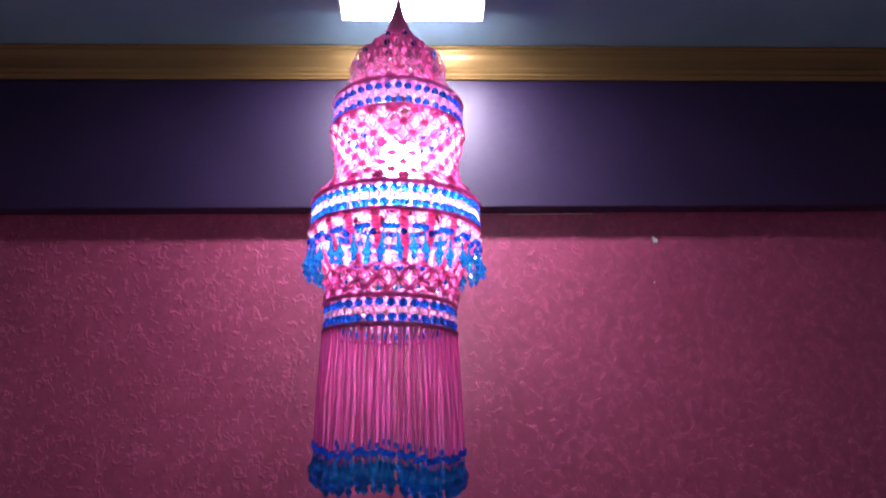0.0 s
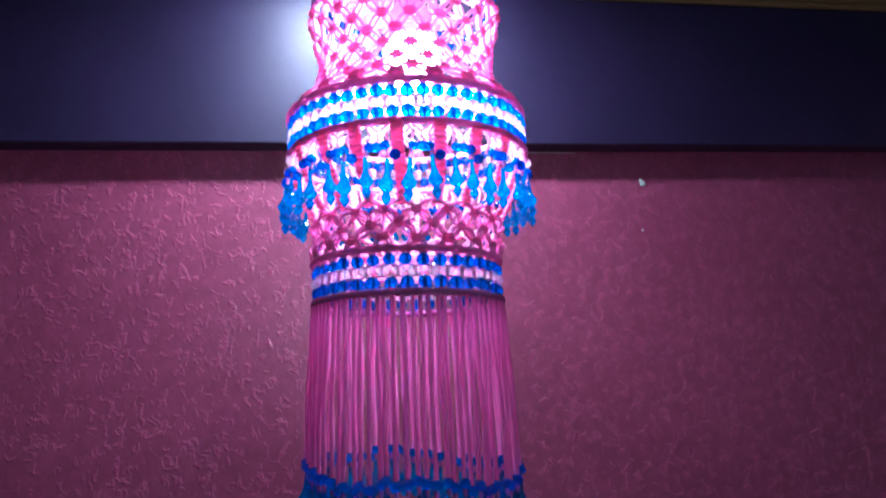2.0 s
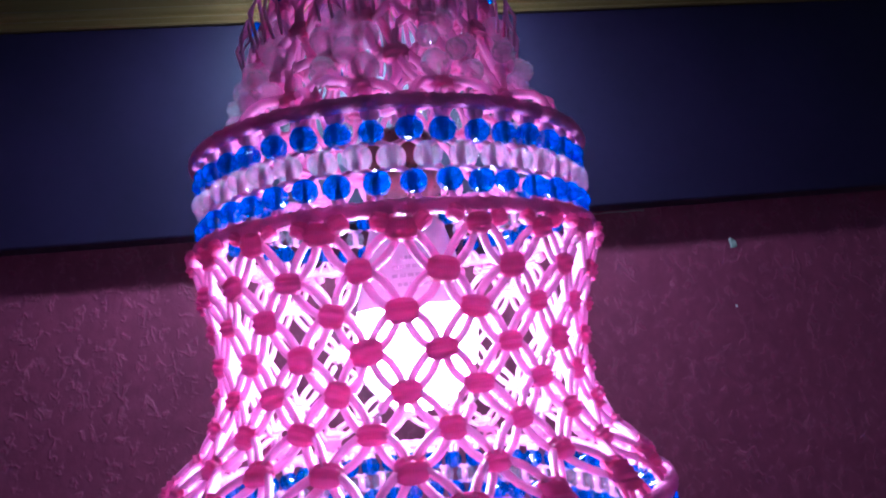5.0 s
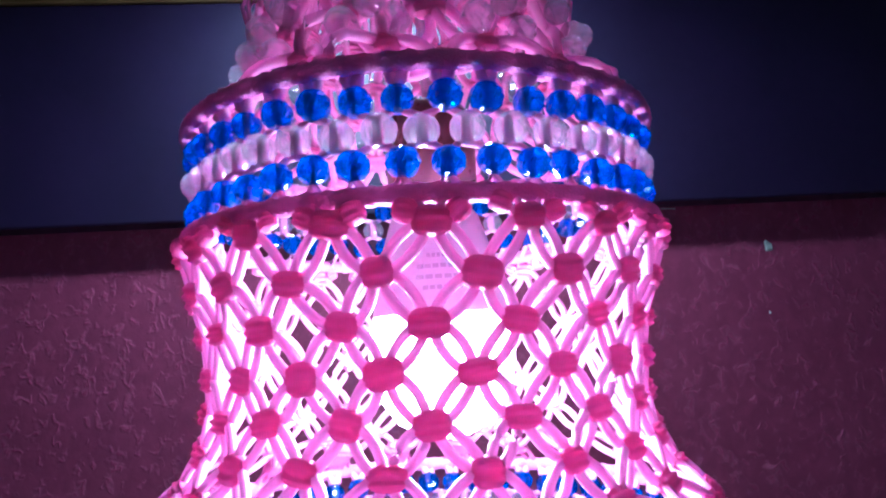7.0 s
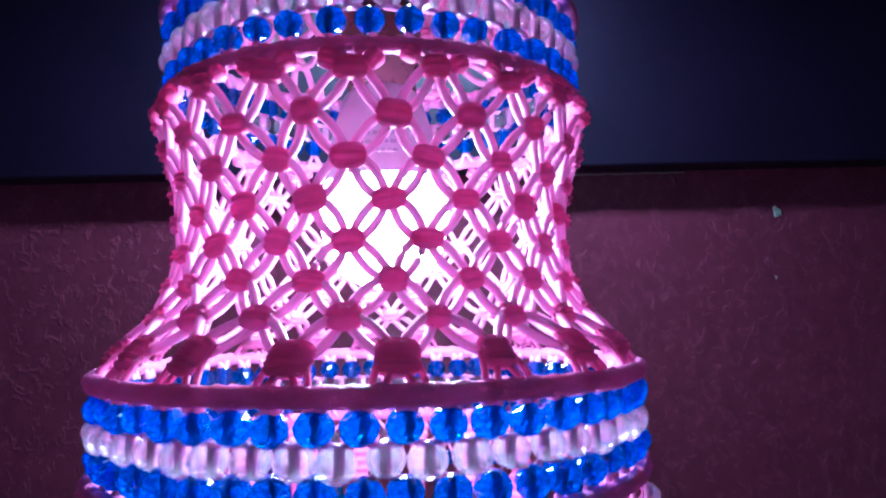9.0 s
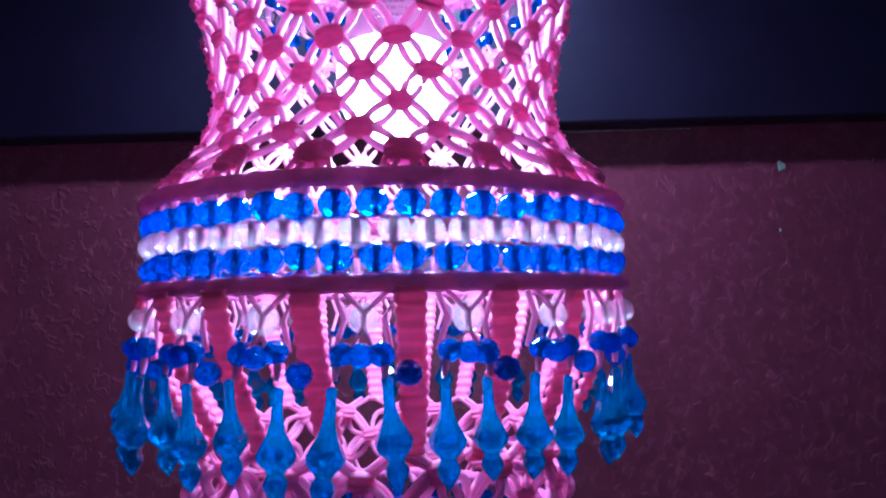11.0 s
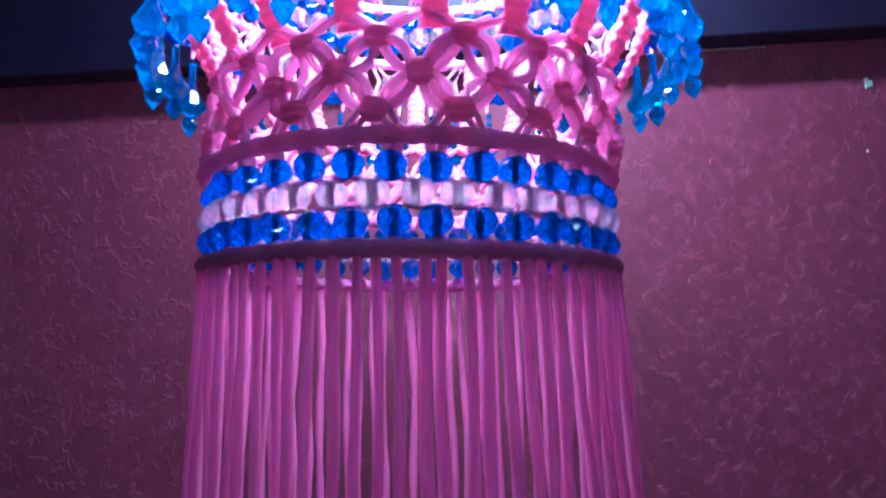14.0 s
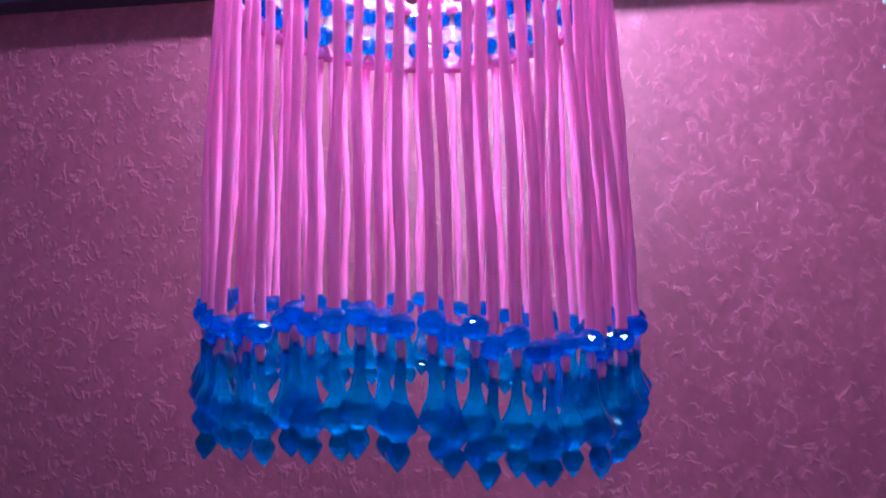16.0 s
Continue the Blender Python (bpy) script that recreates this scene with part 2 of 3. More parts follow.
# ---- room ----
def room():
    t = 0.12
    structure("wall_north", Shape().box(LEFT_X, RIGHT_X, WALL_Y, WALL_Y + t, FLOOR_Z, CEIL_Z).mesh("wall_north", WALL, False),
              "pink textured painted wall with small glossy flakes", "wall")
    structure("wall_south", Shape().box(LEFT_X, RIGHT_X, BACK_Y - t, BACK_Y, FLOOR_Z, CEIL_Z).mesh("wall_south", PALE, False),
              "plain dusty mauve painted wall closing the room", "wall")
    structure("wall_west", Shape().box(LEFT_X - t, LEFT_X, BACK_Y - t, WALL_Y + t, FLOOR_Z, CEIL_Z).mesh("wall_west", PALE, False),
              "plain dusty mauve painted side wall", "wall")
    structure("wall_east", Shape().box(RIGHT_X, RIGHT_X + t, BACK_Y - t, WALL_Y + t, FLOOR_Z, CEIL_Z).mesh("wall_east", PALE, False),
              "plain dusty mauve painted side wall", "wall")
    structure("ceiling", Shape().box(LEFT_X - t, RIGHT_X + t, BACK_Y - t, WALL_Y + t, CEIL_Z, CEIL_Z + t).mesh("ceiling", CEILING, False),
              "pale blue grey painted ceiling", "ceiling")
    structure("floor", Shape().box(LEFT_X - t, RIGHT_X + t, BACK_Y - t, WALL_Y + t, FLOOR_Z - t, FLOOR_Z).mesh("floor", FLOOR, False),
              "plain beige floor under the hanging lamp", "floor")
    # beam under the ceiling, in front of the pink wall, with slightly rounded lower edge
    e = 0.004
    prof = [(WALL_Y - 0.001, BEAM_Z), (BEAM_Y + e, BEAM_Z), (BEAM_Y + 0.3 * e, BEAM_Z + 0.3 * e), (BEAM_Y, BEAM_Z + e), (BEAM_Y, CEIL_Z - 0.001), (WALL_Y - 0.001, CEIL_Z - 0.001)]
    structure("beam", run_along(prof, "beam", BEAM), "dark purple glossy painted beam under the ceiling", "beam")
    # moulded cornice along the top of the beam: out from the beam's face, and height
    prof = [(0, .548), (.010, .548), (.0125, .551), (.0105, .554), (.0135, .557), (.0165, .560), (.0165, .564), (.0135, .567), (.0135, .571), (.0205, .574),
            (.0235, .579), (.0235, .585), (.0195, .590), (.0195, .594), (.021, .606), (.024, .622), (.029, .636), (.036, .646), (.038, .650), (.038, .656),
            (.043, .659), (.044, .668), (.0, .668)]
    prof = [(BEAM_Y - 0.0005 - o * 0.75, CORNICE_Z + (z - 0.548) * 0.86) for o, z in prof]
    structure("cornice", run_along(prof, "cornice", GOLD), "gold lacquered moulded cornice along the beam", "cornice")


def run_along(prof, name, material):
    s = Shape()
    n = len(prof)
    for x in (LEFT_X + 0.001, RIGHT_X - 0.001):
        s.v += [Vector((x, y, z)) for y, z in prof]
    s.f += [(i, (i + 1) % n, n + (i + 1) % n, n + i) for i in range(n)]
    s.f += [tuple(range(n))[::-1], tuple(range(n, 2 * n))]
    me = s.mesh(name, material, False)
    bm = bmesh.new()
    bm.from_mesh(me)
    bmesh.ops.recalc_face_normals(bm, faces=bm.faces)
    bm.to_mesh(me)
    bm.free()
    return me


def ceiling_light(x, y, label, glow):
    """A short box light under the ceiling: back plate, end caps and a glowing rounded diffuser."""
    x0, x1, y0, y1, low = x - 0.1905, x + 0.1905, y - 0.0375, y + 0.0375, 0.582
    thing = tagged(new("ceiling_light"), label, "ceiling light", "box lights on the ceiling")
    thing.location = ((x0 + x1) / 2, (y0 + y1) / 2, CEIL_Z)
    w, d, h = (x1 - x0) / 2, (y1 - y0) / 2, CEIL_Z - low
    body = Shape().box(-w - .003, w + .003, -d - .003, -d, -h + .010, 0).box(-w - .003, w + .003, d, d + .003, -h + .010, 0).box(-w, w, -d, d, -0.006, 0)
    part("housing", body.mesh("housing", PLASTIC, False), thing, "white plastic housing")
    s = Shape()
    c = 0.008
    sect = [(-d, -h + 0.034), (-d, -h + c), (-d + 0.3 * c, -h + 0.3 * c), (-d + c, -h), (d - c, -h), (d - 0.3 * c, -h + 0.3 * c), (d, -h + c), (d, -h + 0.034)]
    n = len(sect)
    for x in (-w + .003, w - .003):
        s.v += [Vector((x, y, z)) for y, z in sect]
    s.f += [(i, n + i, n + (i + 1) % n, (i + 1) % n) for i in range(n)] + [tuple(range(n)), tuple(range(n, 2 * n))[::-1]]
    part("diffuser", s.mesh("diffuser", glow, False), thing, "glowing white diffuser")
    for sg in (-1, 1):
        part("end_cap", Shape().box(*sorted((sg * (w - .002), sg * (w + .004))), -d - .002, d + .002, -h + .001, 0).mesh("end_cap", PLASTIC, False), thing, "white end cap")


def wall_chip(x, z, w, h, tilt):
    s = Shape()
    pts = [(-.5, -.3), (-.35, .45), (-.05, .5), (.2, .2), (.5, -.05), (.35, -.5), (-.1, -.45)]
    c, sn = math.cos(tilt), math.sin(tilt)
    for dy, k in ((0.0, 1.0), (-0.0025, 0.75)):
        s.v += [Vector(((px * c - pz * sn) * w * k, dy, (px * sn + pz * c) * h * k)) for px, pz in pts]
    n = len(pts)
    s.f += [(i, (i + 1) % n, n + (i + 1) % n, n + i) for i in range(n)] + [tuple(range(n, 2 * n)), tuple(range(n))[::-1]]
    ob = tagged(new("plaster_chip", s.mesh("plaster_chip", CHIP, False)), "small pale plaster chip stuck on the pink wall", "plaster chip")
    ob.location = (x, WALL_Y, z)



def plaster_ridge(x0, x1, z):
    """A thin uneven smear of filler on the wall under the beam."""
    pts = [(x0 + (x1 - x0) * i / 24, WALL_Y - 0.0004, z + random.uniform(-.0012, .0012)) for i in range(25)]
    s = Shape().tube(pts, [random.uniform(.0006, .0017) for _ in pts], 6)
    tagged(new("plaster_ridge", s.mesh("plaster_ridge", CHIP)), "thin pale filler smear on the pink wall under the beam", "filler smear")


room()
plaster_ridge(0.30, 0.56, 0.1245)
ceiling_light(0.0175, 0.6225, "lit white box light on the ceiling beside the beam", PANEL_GLOW)
# unseen second light, added to brighten the lamp's front; glints on beads suggest it
ceiling_light(0.42, -1.45, "unseen dim box light added on the ceiling behind the camera", ADDED_GLOW)
wall_chip(0.743, 0.042, 0.017, 0.026, 0.35)
wall_chip(0.729, -0.090, 0.004, 0.008, 0.2)

# ---- the hanging lamp ----
# heights of the rings, radii, and how each section hangs off the axis: z, dx, dy, slope along x, slope along y
HANG = [(0.20, 0, 0, 0, 0), (-0.03, 0, 0, -.005, .010), (-0.0714, 0, 0, -.005, .012), (-0.1908, -.0024, .0013, -.012, .024),
        (-0.2306, -.0024, .0013, -.012, .024), (-0.344, -.0099, -.0115, -.021, 0), (-0.383, -.0099, -.0115, -.021, 0), (-0.545, -.0103, -.003, -.02, .0)]
Z_A, Z_B, Z_C, Z_D, Z_E, Z_F = -0.0289, -0.0714, -0.1908, -0.2306, -0.344, -0.383
R_A, R_B, R_C, R_D, R_E, R_F = 0.0985, 0.0985, 0.1218, 0.1218, 0.0920, 0.0920
N = 20
FRONT = -math.pi / 2
PITCH = 2 * math.pi / N


def at(r, a, z):
    """A point of the lamp: radius, angle and height, as the sections hang."""
    for (z1, *p), (z0, *q) in zip(HANG, HANG[1:]):
        if z >= z0 or z0 == HANG[-1][0]:
            k = min(1.0, max(0.0, (z1 - z) / (z1 - z0)))
            ox, oy, sx, sy = (u + (v - u) * k for u, v in zip(p, q))
            break
    x, y = r * math.cos(a), r * math.sin(a)
    return Vector((x + ox, y + oy, z + x * sx + y * sy))


def turned(r, a, z, lean=0.0, scale=1.0):
    """A pose on the lamp whose y axis points away from the lamp's axis; lean tips its top inwards."""
    rot = Matrix.Rotation(a - math.pi / 2, 4, "Z") @ Matrix.Rotation(lean, 4, "X")
    return Matrix.Translation(at(r, a, z)) @ rot @ Matrix.Diagonal((scale, scale, scale, 1))


def bead_mesh(name, radius, material, squash=0.92, hole=0.0012, cuts=7, sides=10):
    """A round bead with a narrow hole along its height: faceted with few cuts, smooth with many."""
    prof = []
    for i in range(cuts):
        w = -1.30 + 2.60 * i / (cuts - 1)
        prof.append((max(hole, radius * math.cos(w)), radius * squash * math.sin(w)))
    return Shape().lathe(prof, sides, wobble=0.5 if cuts < 9 else 0).mesh(name, material, cuts >= 9)


def drop_mesh():
    """A long faceted drop: slim neck, broad shoulder, waist and pointed tip."""
    prof = [(.0006, 0), (.0019, -.0008), (.0017, -.0040), (.0020, -.0095), (.0031, -.0135), (.0051, -.0170), (.0065, -.0196), (.0058, -.0217),
            (.0035, -.0240), (.0026, -.0252), (.0037, -.0270), (.0041, -.0284), (.0027, -.0312), (.0003, -.0340)]
    me = Shape().lathe(prof, 9).mesh("drop", DROP, False)
    return me


lamp = tagged(new("hanging_lamp"), "lit pink macrame hanging lamp with blue and clear beads", "hanging lamp")


def ring(name, r, z, parent, thick=0.0033):
    """A hoop wrapped with cord: a tube whose thickness ripples with the wraps."""
    s = Shape()
    n, sides = 264, 8
    for i in range(n):
        a = 2 * math.pi * i / n
        c = at(r, a, z)
        out = Vector((math.cos(a), math.sin(a), 0))
        k = thick * (0.97 + 0.13 * (i % 3 == 0) + 0.07 * random.uniform(-1, 1))
        for j in range(sides):
            w = 2 * math.pi * j / sides
            s.v.append(c + out * (k * math.cos(w)) + Vector((0, 0, k * math.sin(w))))
    for i in range(n):
        for j in range(sides):
            i2, j2 = (i + 1) % n, (j + 1) % sides
            s.f.append((i * sides + j, i2 * sides + j, i2 * sides + j2, i * sides + j2))
    return part(name, s.mesh(name, RING), parent, "hoop wrapped with pink cord")


BLUE_BEAD = bead_mesh("blue_bead", 0.0052, BLUE)
CLEAR_BEAD = bead_mesh("clear_bead", 0.0053, CRYSTAL, 0.94, cuts=9, sides=14)
CUT_CLEAR = bead_mesh("clear_bead", 0.0060, CRYSTAL, 0.98)
BIG_CLEAR = bead_mesh("large_clear_bead", 0.0064, CRYSTAL, 0.98, cuts=9, sides=14)
DROP_MESH = drop_mesh()


def bow(p, q, side, amount, n=5):
    """Points from p to q, bowed to one side."""
    return [p.lerp(q, i / (n - 1)) + side * (amount * math.sin(math.pi * i / (n - 1))) for i in range(n)]


def bead_band(z_top, z_low, r, count, phase, label, thick, size=1.0):
    """Two wrapped hoops with three rows of beads between them, strung on crossing cords."""
    band = ring("bead_band", r, z_low, lamp, thick)
    tagged(band, label)
    ring("hoop", r, z_top, band, thick)
    step = 2 * math.pi / count
    h = z_top - z_low
    zb, zm, zl = z_top - 0.25 * h, 0.5 * (z_top + z_low), z_low + 0.25 * h
    ri = r - 0.0035
    for i in range(count):
        a = FRONT + phase + i * step
        for sg in (-0.5, 0.5):
            j = random.uniform(-0.06, 0.06) * step
            s = Shape().tube([at(r - .002, a + sg * 0.5 * step, z_top), at(ri + .0005, a + sg * 0.22 * step, z_top - .0042), at(ri, a + j, zb + .004), at(ri, a + j, zb - .004),
                              at(ri, a + sg * 0.5 * step, 0.5 * (zb + zm)), at(ri - .001, a + sg * step, zm + .0045), at(ri - .001, a + sg * step, zm - .0045),
                              at(ri, a + sg * 0.5 * step, 0.5 * (zl + zm)), at(ri, a + j, zl + .004), at(ri, a + j, zl - .004), at(r - .002, a + sg * 0.6 * step, z_low)],
                             [.0012, .0026, .0014, .0010, .0014, .0020, .0020, .0014, .0011, .0013, .0019], 5)
            part("cord", s.mesh("cord", CORD), band)
        for me, nm, zz, aa in ((BLUE_BEAD, "blue_bead", zb, a), (CLEAR_BEAD, "clear_bead", zm, a + step / 2), (BLUE_BEAD, "blue_bead", zl, a)):
            m = turned(ri + random.uniform(-.0006, .0008), aa + random.uniform(-.07, .07) * step, zz + random.uniform(-.0008, .0008),
                       random.uniform(-.2, .2), size * random.uniform(0.93, 1.05))
            part(nm, me, band, place=m @ Matrix.Rotation(random.uniform(0, 1), 4, "Z"))
    return band


def knot_mesh(name, half, wraps, rise=0.0027, square=1.0):
    """Wraps of cord drawn into one flat knot: a blunt egg ribbed by its wraps."""
    s = Shape()
    rows, seg = 9, 12 * wraps
    high = wraps * rise / 2
    for i in range(rows):
        t = -1 + 2 * i / (rows - 1)
        end = max(0.25, (1 - abs(t) ** 2.8) ** 0.5)
        for k in range(seg):
            w = 2 * math.pi * k / seg
            cz = math.copysign(abs(math.sin(w)) ** square, math.sin(w))
            cy = math.copysign(abs(math.cos(w)) ** 0.8, math.cos(w))
            rib = 0.5 + 0.5 * math.cos(math.pi * cz * wraps + (math.pi if wraps % 2 == 0 else 0))
            x = half * t * (1 - 0.22 * abs(cz) ** 2 * (1 if square == 1 else 0.25)) * (0.93 + 0.07 * rib)
            s.v.append(Vector((x + random.uniform(-.00012, .00012), 0.0041 * end * cy * (0.70 + 0.30 * rib) + random.uniform(-.0002, .0002), high * cz * (0.75 + 0.25 * end))))
    for i in range(rows - 1):
        for k in range(seg):
            p, q = i * seg + k, i * seg + (k + 1) % seg
            s.f.append((p, q, q + seg, p + seg))
    s.f += [tuple(range(seg))[::-1], tuple(range((rows - 1) * seg, rows * seg))]
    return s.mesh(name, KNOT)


KNOT_MESH = knot_mesh("knot", 0.0061, 3, 0.0032)
SMALL_KNOT = knot_mesh("knot", 0.0038, 3, 0.0024)
SOFT_KNOT = knot_mesh("knot", 0.0056, 3, 0.0031)
SOFT_KNOT.materials[0] = SOFT
BIG_KNOT = knot_mesh("big_knot", 0.0074, 5, 0.0030, square=0.7)


def net(name, rows, phase, label, columns=N, cord=0.00176, spread=0.0013, big_last=False, knot=KNOT_MESH, material=CORD, loose=0.0, strands=(-1, 1)):
    """Macrame net: rows of (radius, z) of knots, each row shifted by half a column, joined by pairs of cords."""
    s = Shape()
    step = 2 * math.pi / columns
    spots = []
    for k, (r, z) in enumerate(rows):
        spots.append([(r + random.uniform(-.0008, .0008), FRONT + phase + (i + 0.5 * (k % 2)) * step + random.uniform(-.02, .02) * step * 2,
                       z + random.uniform(-.0009, .0009)) for i in range(columns)])
    for k in range(len(rows) - 1):
        for i in range(columns):
            for sg in (-1, 1):
                j = (i + (0 if sg > 0 else -1) if k % 2 == 0 else i + (1 if sg > 0 else 0)) % columns
                p, q = at(*spots[k][i]), at(*spots[k + 1][j])
                a = spots[k][i][1]
                tan = Vector((-math.sin(a), math.cos(a), 0))
                out = Vector((math.cos(a), math.sin(a), 0))
                d = (q - p).normalized()
                side = d.cross(out).normalized()
                for e in strands:
                    p2 = p + tan * (sg * 0.0024) + side * (e * 0.0018) - Vector((0, 0, 0.0012))
                    q2 = q - tan * (sg * 0.0024) + side * (e * 0.0018) + Vector((0, 0, 0.0012))
                    s.tube(bow(p2, q2, side * (e or random.uniform(-.5, .5)) + out * (loose * random.uniform(-.6, 1.4)), spread * random.uniform(0.7 - 0.5 * loose, 1.3 + loose), 6), cord, 6)
    body = part(name, s.mesh(name, material), lamp, label)
    for k, row in enumerate(spots):
        big = big_last and k == len(rows) - 1
        lean = 0.0
        if k + 1 < len(rows):
            lean = math.atan2(rows[k + 1][0] - rows[k][0], rows[k][1] - rows[k + 1][1])
        elif k:
            lean = math.atan2(rows[k][0] - rows[k - 1][0], rows[k - 1][1] - rows[k][1])
        for r, a, z in row:
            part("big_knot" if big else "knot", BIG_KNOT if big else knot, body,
                 place=turned(r + 0.0006, a, z, lean, random.uniform(0.94, 1.06)) @ Matrix.Rotation(random.uniform(-.22, .22), 4, "Y")
                 @ Matrix.Diagonal((random.uniform(0.88, 1.14), 1, random.uniform(0.86, 1.16), 1)))
    return body, spots


def ties(name, upper, lower, material=CORD, cord=0.0013, n=2):
    """Short cords that tie a row of knots to a hoop: lists of (radius, angle, z)."""
    s = Shape()
    for (r0, a0, z0), (r1, a1, z1) in zip(upper, lower):
        for e in range(n):
            f = (e - (n - 1) / 2) * 0.05
            s.tube(bow(at(r0, a0 + f, z0), at(r1, a1 + f * 0.6, z1), Vector((math.cos(a0), math.sin(a0), 0)), 0.0012, 4), cord, 5)
    return tagged(part(name, s.mesh(name, material), lamp), kind="stuff")


# crown: hoop, net drawn inwards, clusters of clear beads, and a bell of cords up to the hanging cord
def crown():
    rows = [(0.091, -0.0255), (0.0765, -0.014), (0.0685, 0.004), (0.0655, 0.024), (0.0615, 0.044), (0.0545, 0.063)]
    body, spots = net("crown_net", rows, 0.05, "pink knotted crown net", columns=14, cord=0.0021, spread=0.0030, knot=SOFT_KNOT, material=NETTING, loose=0.9)
    s = Shape()
    for i in range(64):
        a = FRONT + i * math.pi / 32
        path = [(0.0600, 0.049), (0.0545, 0.063), (0.044, 0.076), (0.034, 0.084), (0.026, 0.095), (0.0175, 0.110), (0.011, 0.132), (0.0055, 0.152), (0.0035, 0.166)]
        s.tube([at(r, a + 0.05 * math.sin(3 * r * 100 + i), z) for r, z in path], [.0017] * 5 + [.0015, .0012, .0009, .0007], 5)
    part("bell", s.mesh("bell", NETTING), lamp, "bell of gathered pink cords")
    ring("small_hoop", 0.0355, 0.0840, lamp, 0.0026)
    s = Shape()
    for i in range(N // 2):
        a = FRONT + 0.05 + (i + 0.5) * 2 * PITCH
        for j in range(5):
            b = a + (j - 2) * 0.085
            s.tube([at(.070, b - 0.03, .052), at(.0745 + .002 * (j % 2), b, .036 + .004 * (j % 3)), at(.073, b + 0.02, .022)], 0.0009, 4)
    strung = part("crown_bead_strings", s.mesh("crown_bead_strings", CORD), lamp)
    for i in range(N // 2):
        a = FRONT + 0.05 + (i + 0.5) * 2 * PITCH
        for dr, da, z in ((.002, -.10, .027), (.003, .10, .029), (.004, 0, .020), (.004, -.13, .012), (.004, .13, .010), (.007, .02, .004), (.006, -.12, -.004), (.006, .12, -.006)):
            rr = 0.0672 + dr * 0.6 + (0.004 if z < 0.02 else 0) + (0.003 if z < 0.008 else 0)
            part("clear_bead", CUT_CLEAR, strung, place=turned(rr, a + da, z + random.uniform(-.002, .002), random.uniform(-.4, .4), random.uniform(.85, 1.1)))
        part("blue_bead", BLUE_BEAD, strung, place=turned(0.0655, a + 0.03, 0.0500, 0.2, 0.9))
        if i % 3 == 0:
            part("blue_bead", BLUE_BEAD, strung, place=turned(0.0425, a - 0.1, 0.0800, 0.2, 0.85))


def hanger():
    """Cord from the lamp's top to a hook in the ceiling, and the cable of the bulb."""
    s = Shape().tube([(0, 0, 0.160), (0.0006, 0, 0.3), (-0.0005, 0.0004, 0.5), (0, 0, CEIL_Z - 0.028)], 0.0032, 8)
    part("hanging_cord", s.mesh("hanging_cord", CORD), lamp, "twisted pink hanging cord")
    s = Shape().lathe([(0.022, 0), (0.022, -0.004), (0.012, -0.009), (0.004, -0.010)], 16, (0, 0, CEIL_Z))
    s.tube([(0.009 * math.sin(w), 0, CEIL_Z - 0.019 + 0.009 * math.cos(w)) for w in [i * 0.55 for i in range(11)]], 0.0018, 6)
    part("ceiling_hook", s.mesh("ceiling_hook", METAL), lamp, "small steel ceiling hook")


def bulb():
    thing = lamp
    bx, by, bz = 0.004, -0.018, -0.121
    prof = [(0.0005, -0.034), (0.010, -0.0325), (0.019, -0.0275), (0.026, -0.018), (0.0295, -0.006), (0.030, 0.004), (0.0285, 0.012), (0.0275, 0.015)]
    globe = part("bulb_globe", Shape().lathe(prof[::-1], 24, (bx, by, bz)).mesh("bulb_globe", BULB_GLOW), thing, "glowing white bulb globe")
    prof = [(0.0278, 0.0152), (0.0270, 0.022), (0.0235, 0.040), (0.0185, 0.056), (0.0150, 0.060)]
    base = part("bulb_base", Shape().lathe(prof, 24, (bx, by, bz)).mesh("bulb_base", PLASTIC), thing, "white plastic bulb base")
    prof = [(0.0150, 0.0595), (0.0165, 0.0600), (0.0165, 0.070), (0.0190, 0.071), (0.0195, 0.098), (0.0150, 0.104), (0.006, 0.106)]
    part("lamp_holder", Shape().lathe(prof, 24, (bx, by, bz)).mesh("lamp_holder", BAKELITE), thing, "brown bakelite lamp holder")
    s = Shape()
    for i, (w, n) in enumerate(((0.30, 0.0), (0.42, 0.02), (0.36, -0.03), (0.24, 0.0))):
        z0 = 0.024 + i * 0.0042
        r = 0.0283 - (z0 - 0.018) * 0.19
        for k in range(6):
            a0, a1 = FRONT + n + w * (k - 3) / 3, FRONT + n + w * (k - 2.25) / 3
            b = len(s.v)
            for zz in (z0, z0 + 0.0016):
                rr = r - (zz - z0) * 0.19
                s.v += [Vector((bx + q * math.cos(a), by + q * math.sin(a), bz + zz)) for q in (rr - .002, rr) for a in (a0, a1)]
            s.f += [tuple(b + i2 for i2 in q) for q in ((2, 3, 7, 6), (0, 1, 3, 2), (4, 6, 7, 5), (0, 2, 6, 4), (1, 5, 7, 3))]
    part("print", s.mesh("print", INK, False), base, "rows of small grey print")
    s = Shape().tube([(bx, by, bz + .104), (bx * .8, by * .8, 0.03), (bx * .3, by * .3, 0.10), (0, 0, 0.148)], 0.0026, 8)
    part("cable", s.mesh("cable", PLASTIC), thing, "white cable")


crown()
hanger()
bulb()
bead_band(Z_A, Z_B, R_A, 42, 0.03, "band of blue and clear beads on pink cords", 0.0033, 1.1)

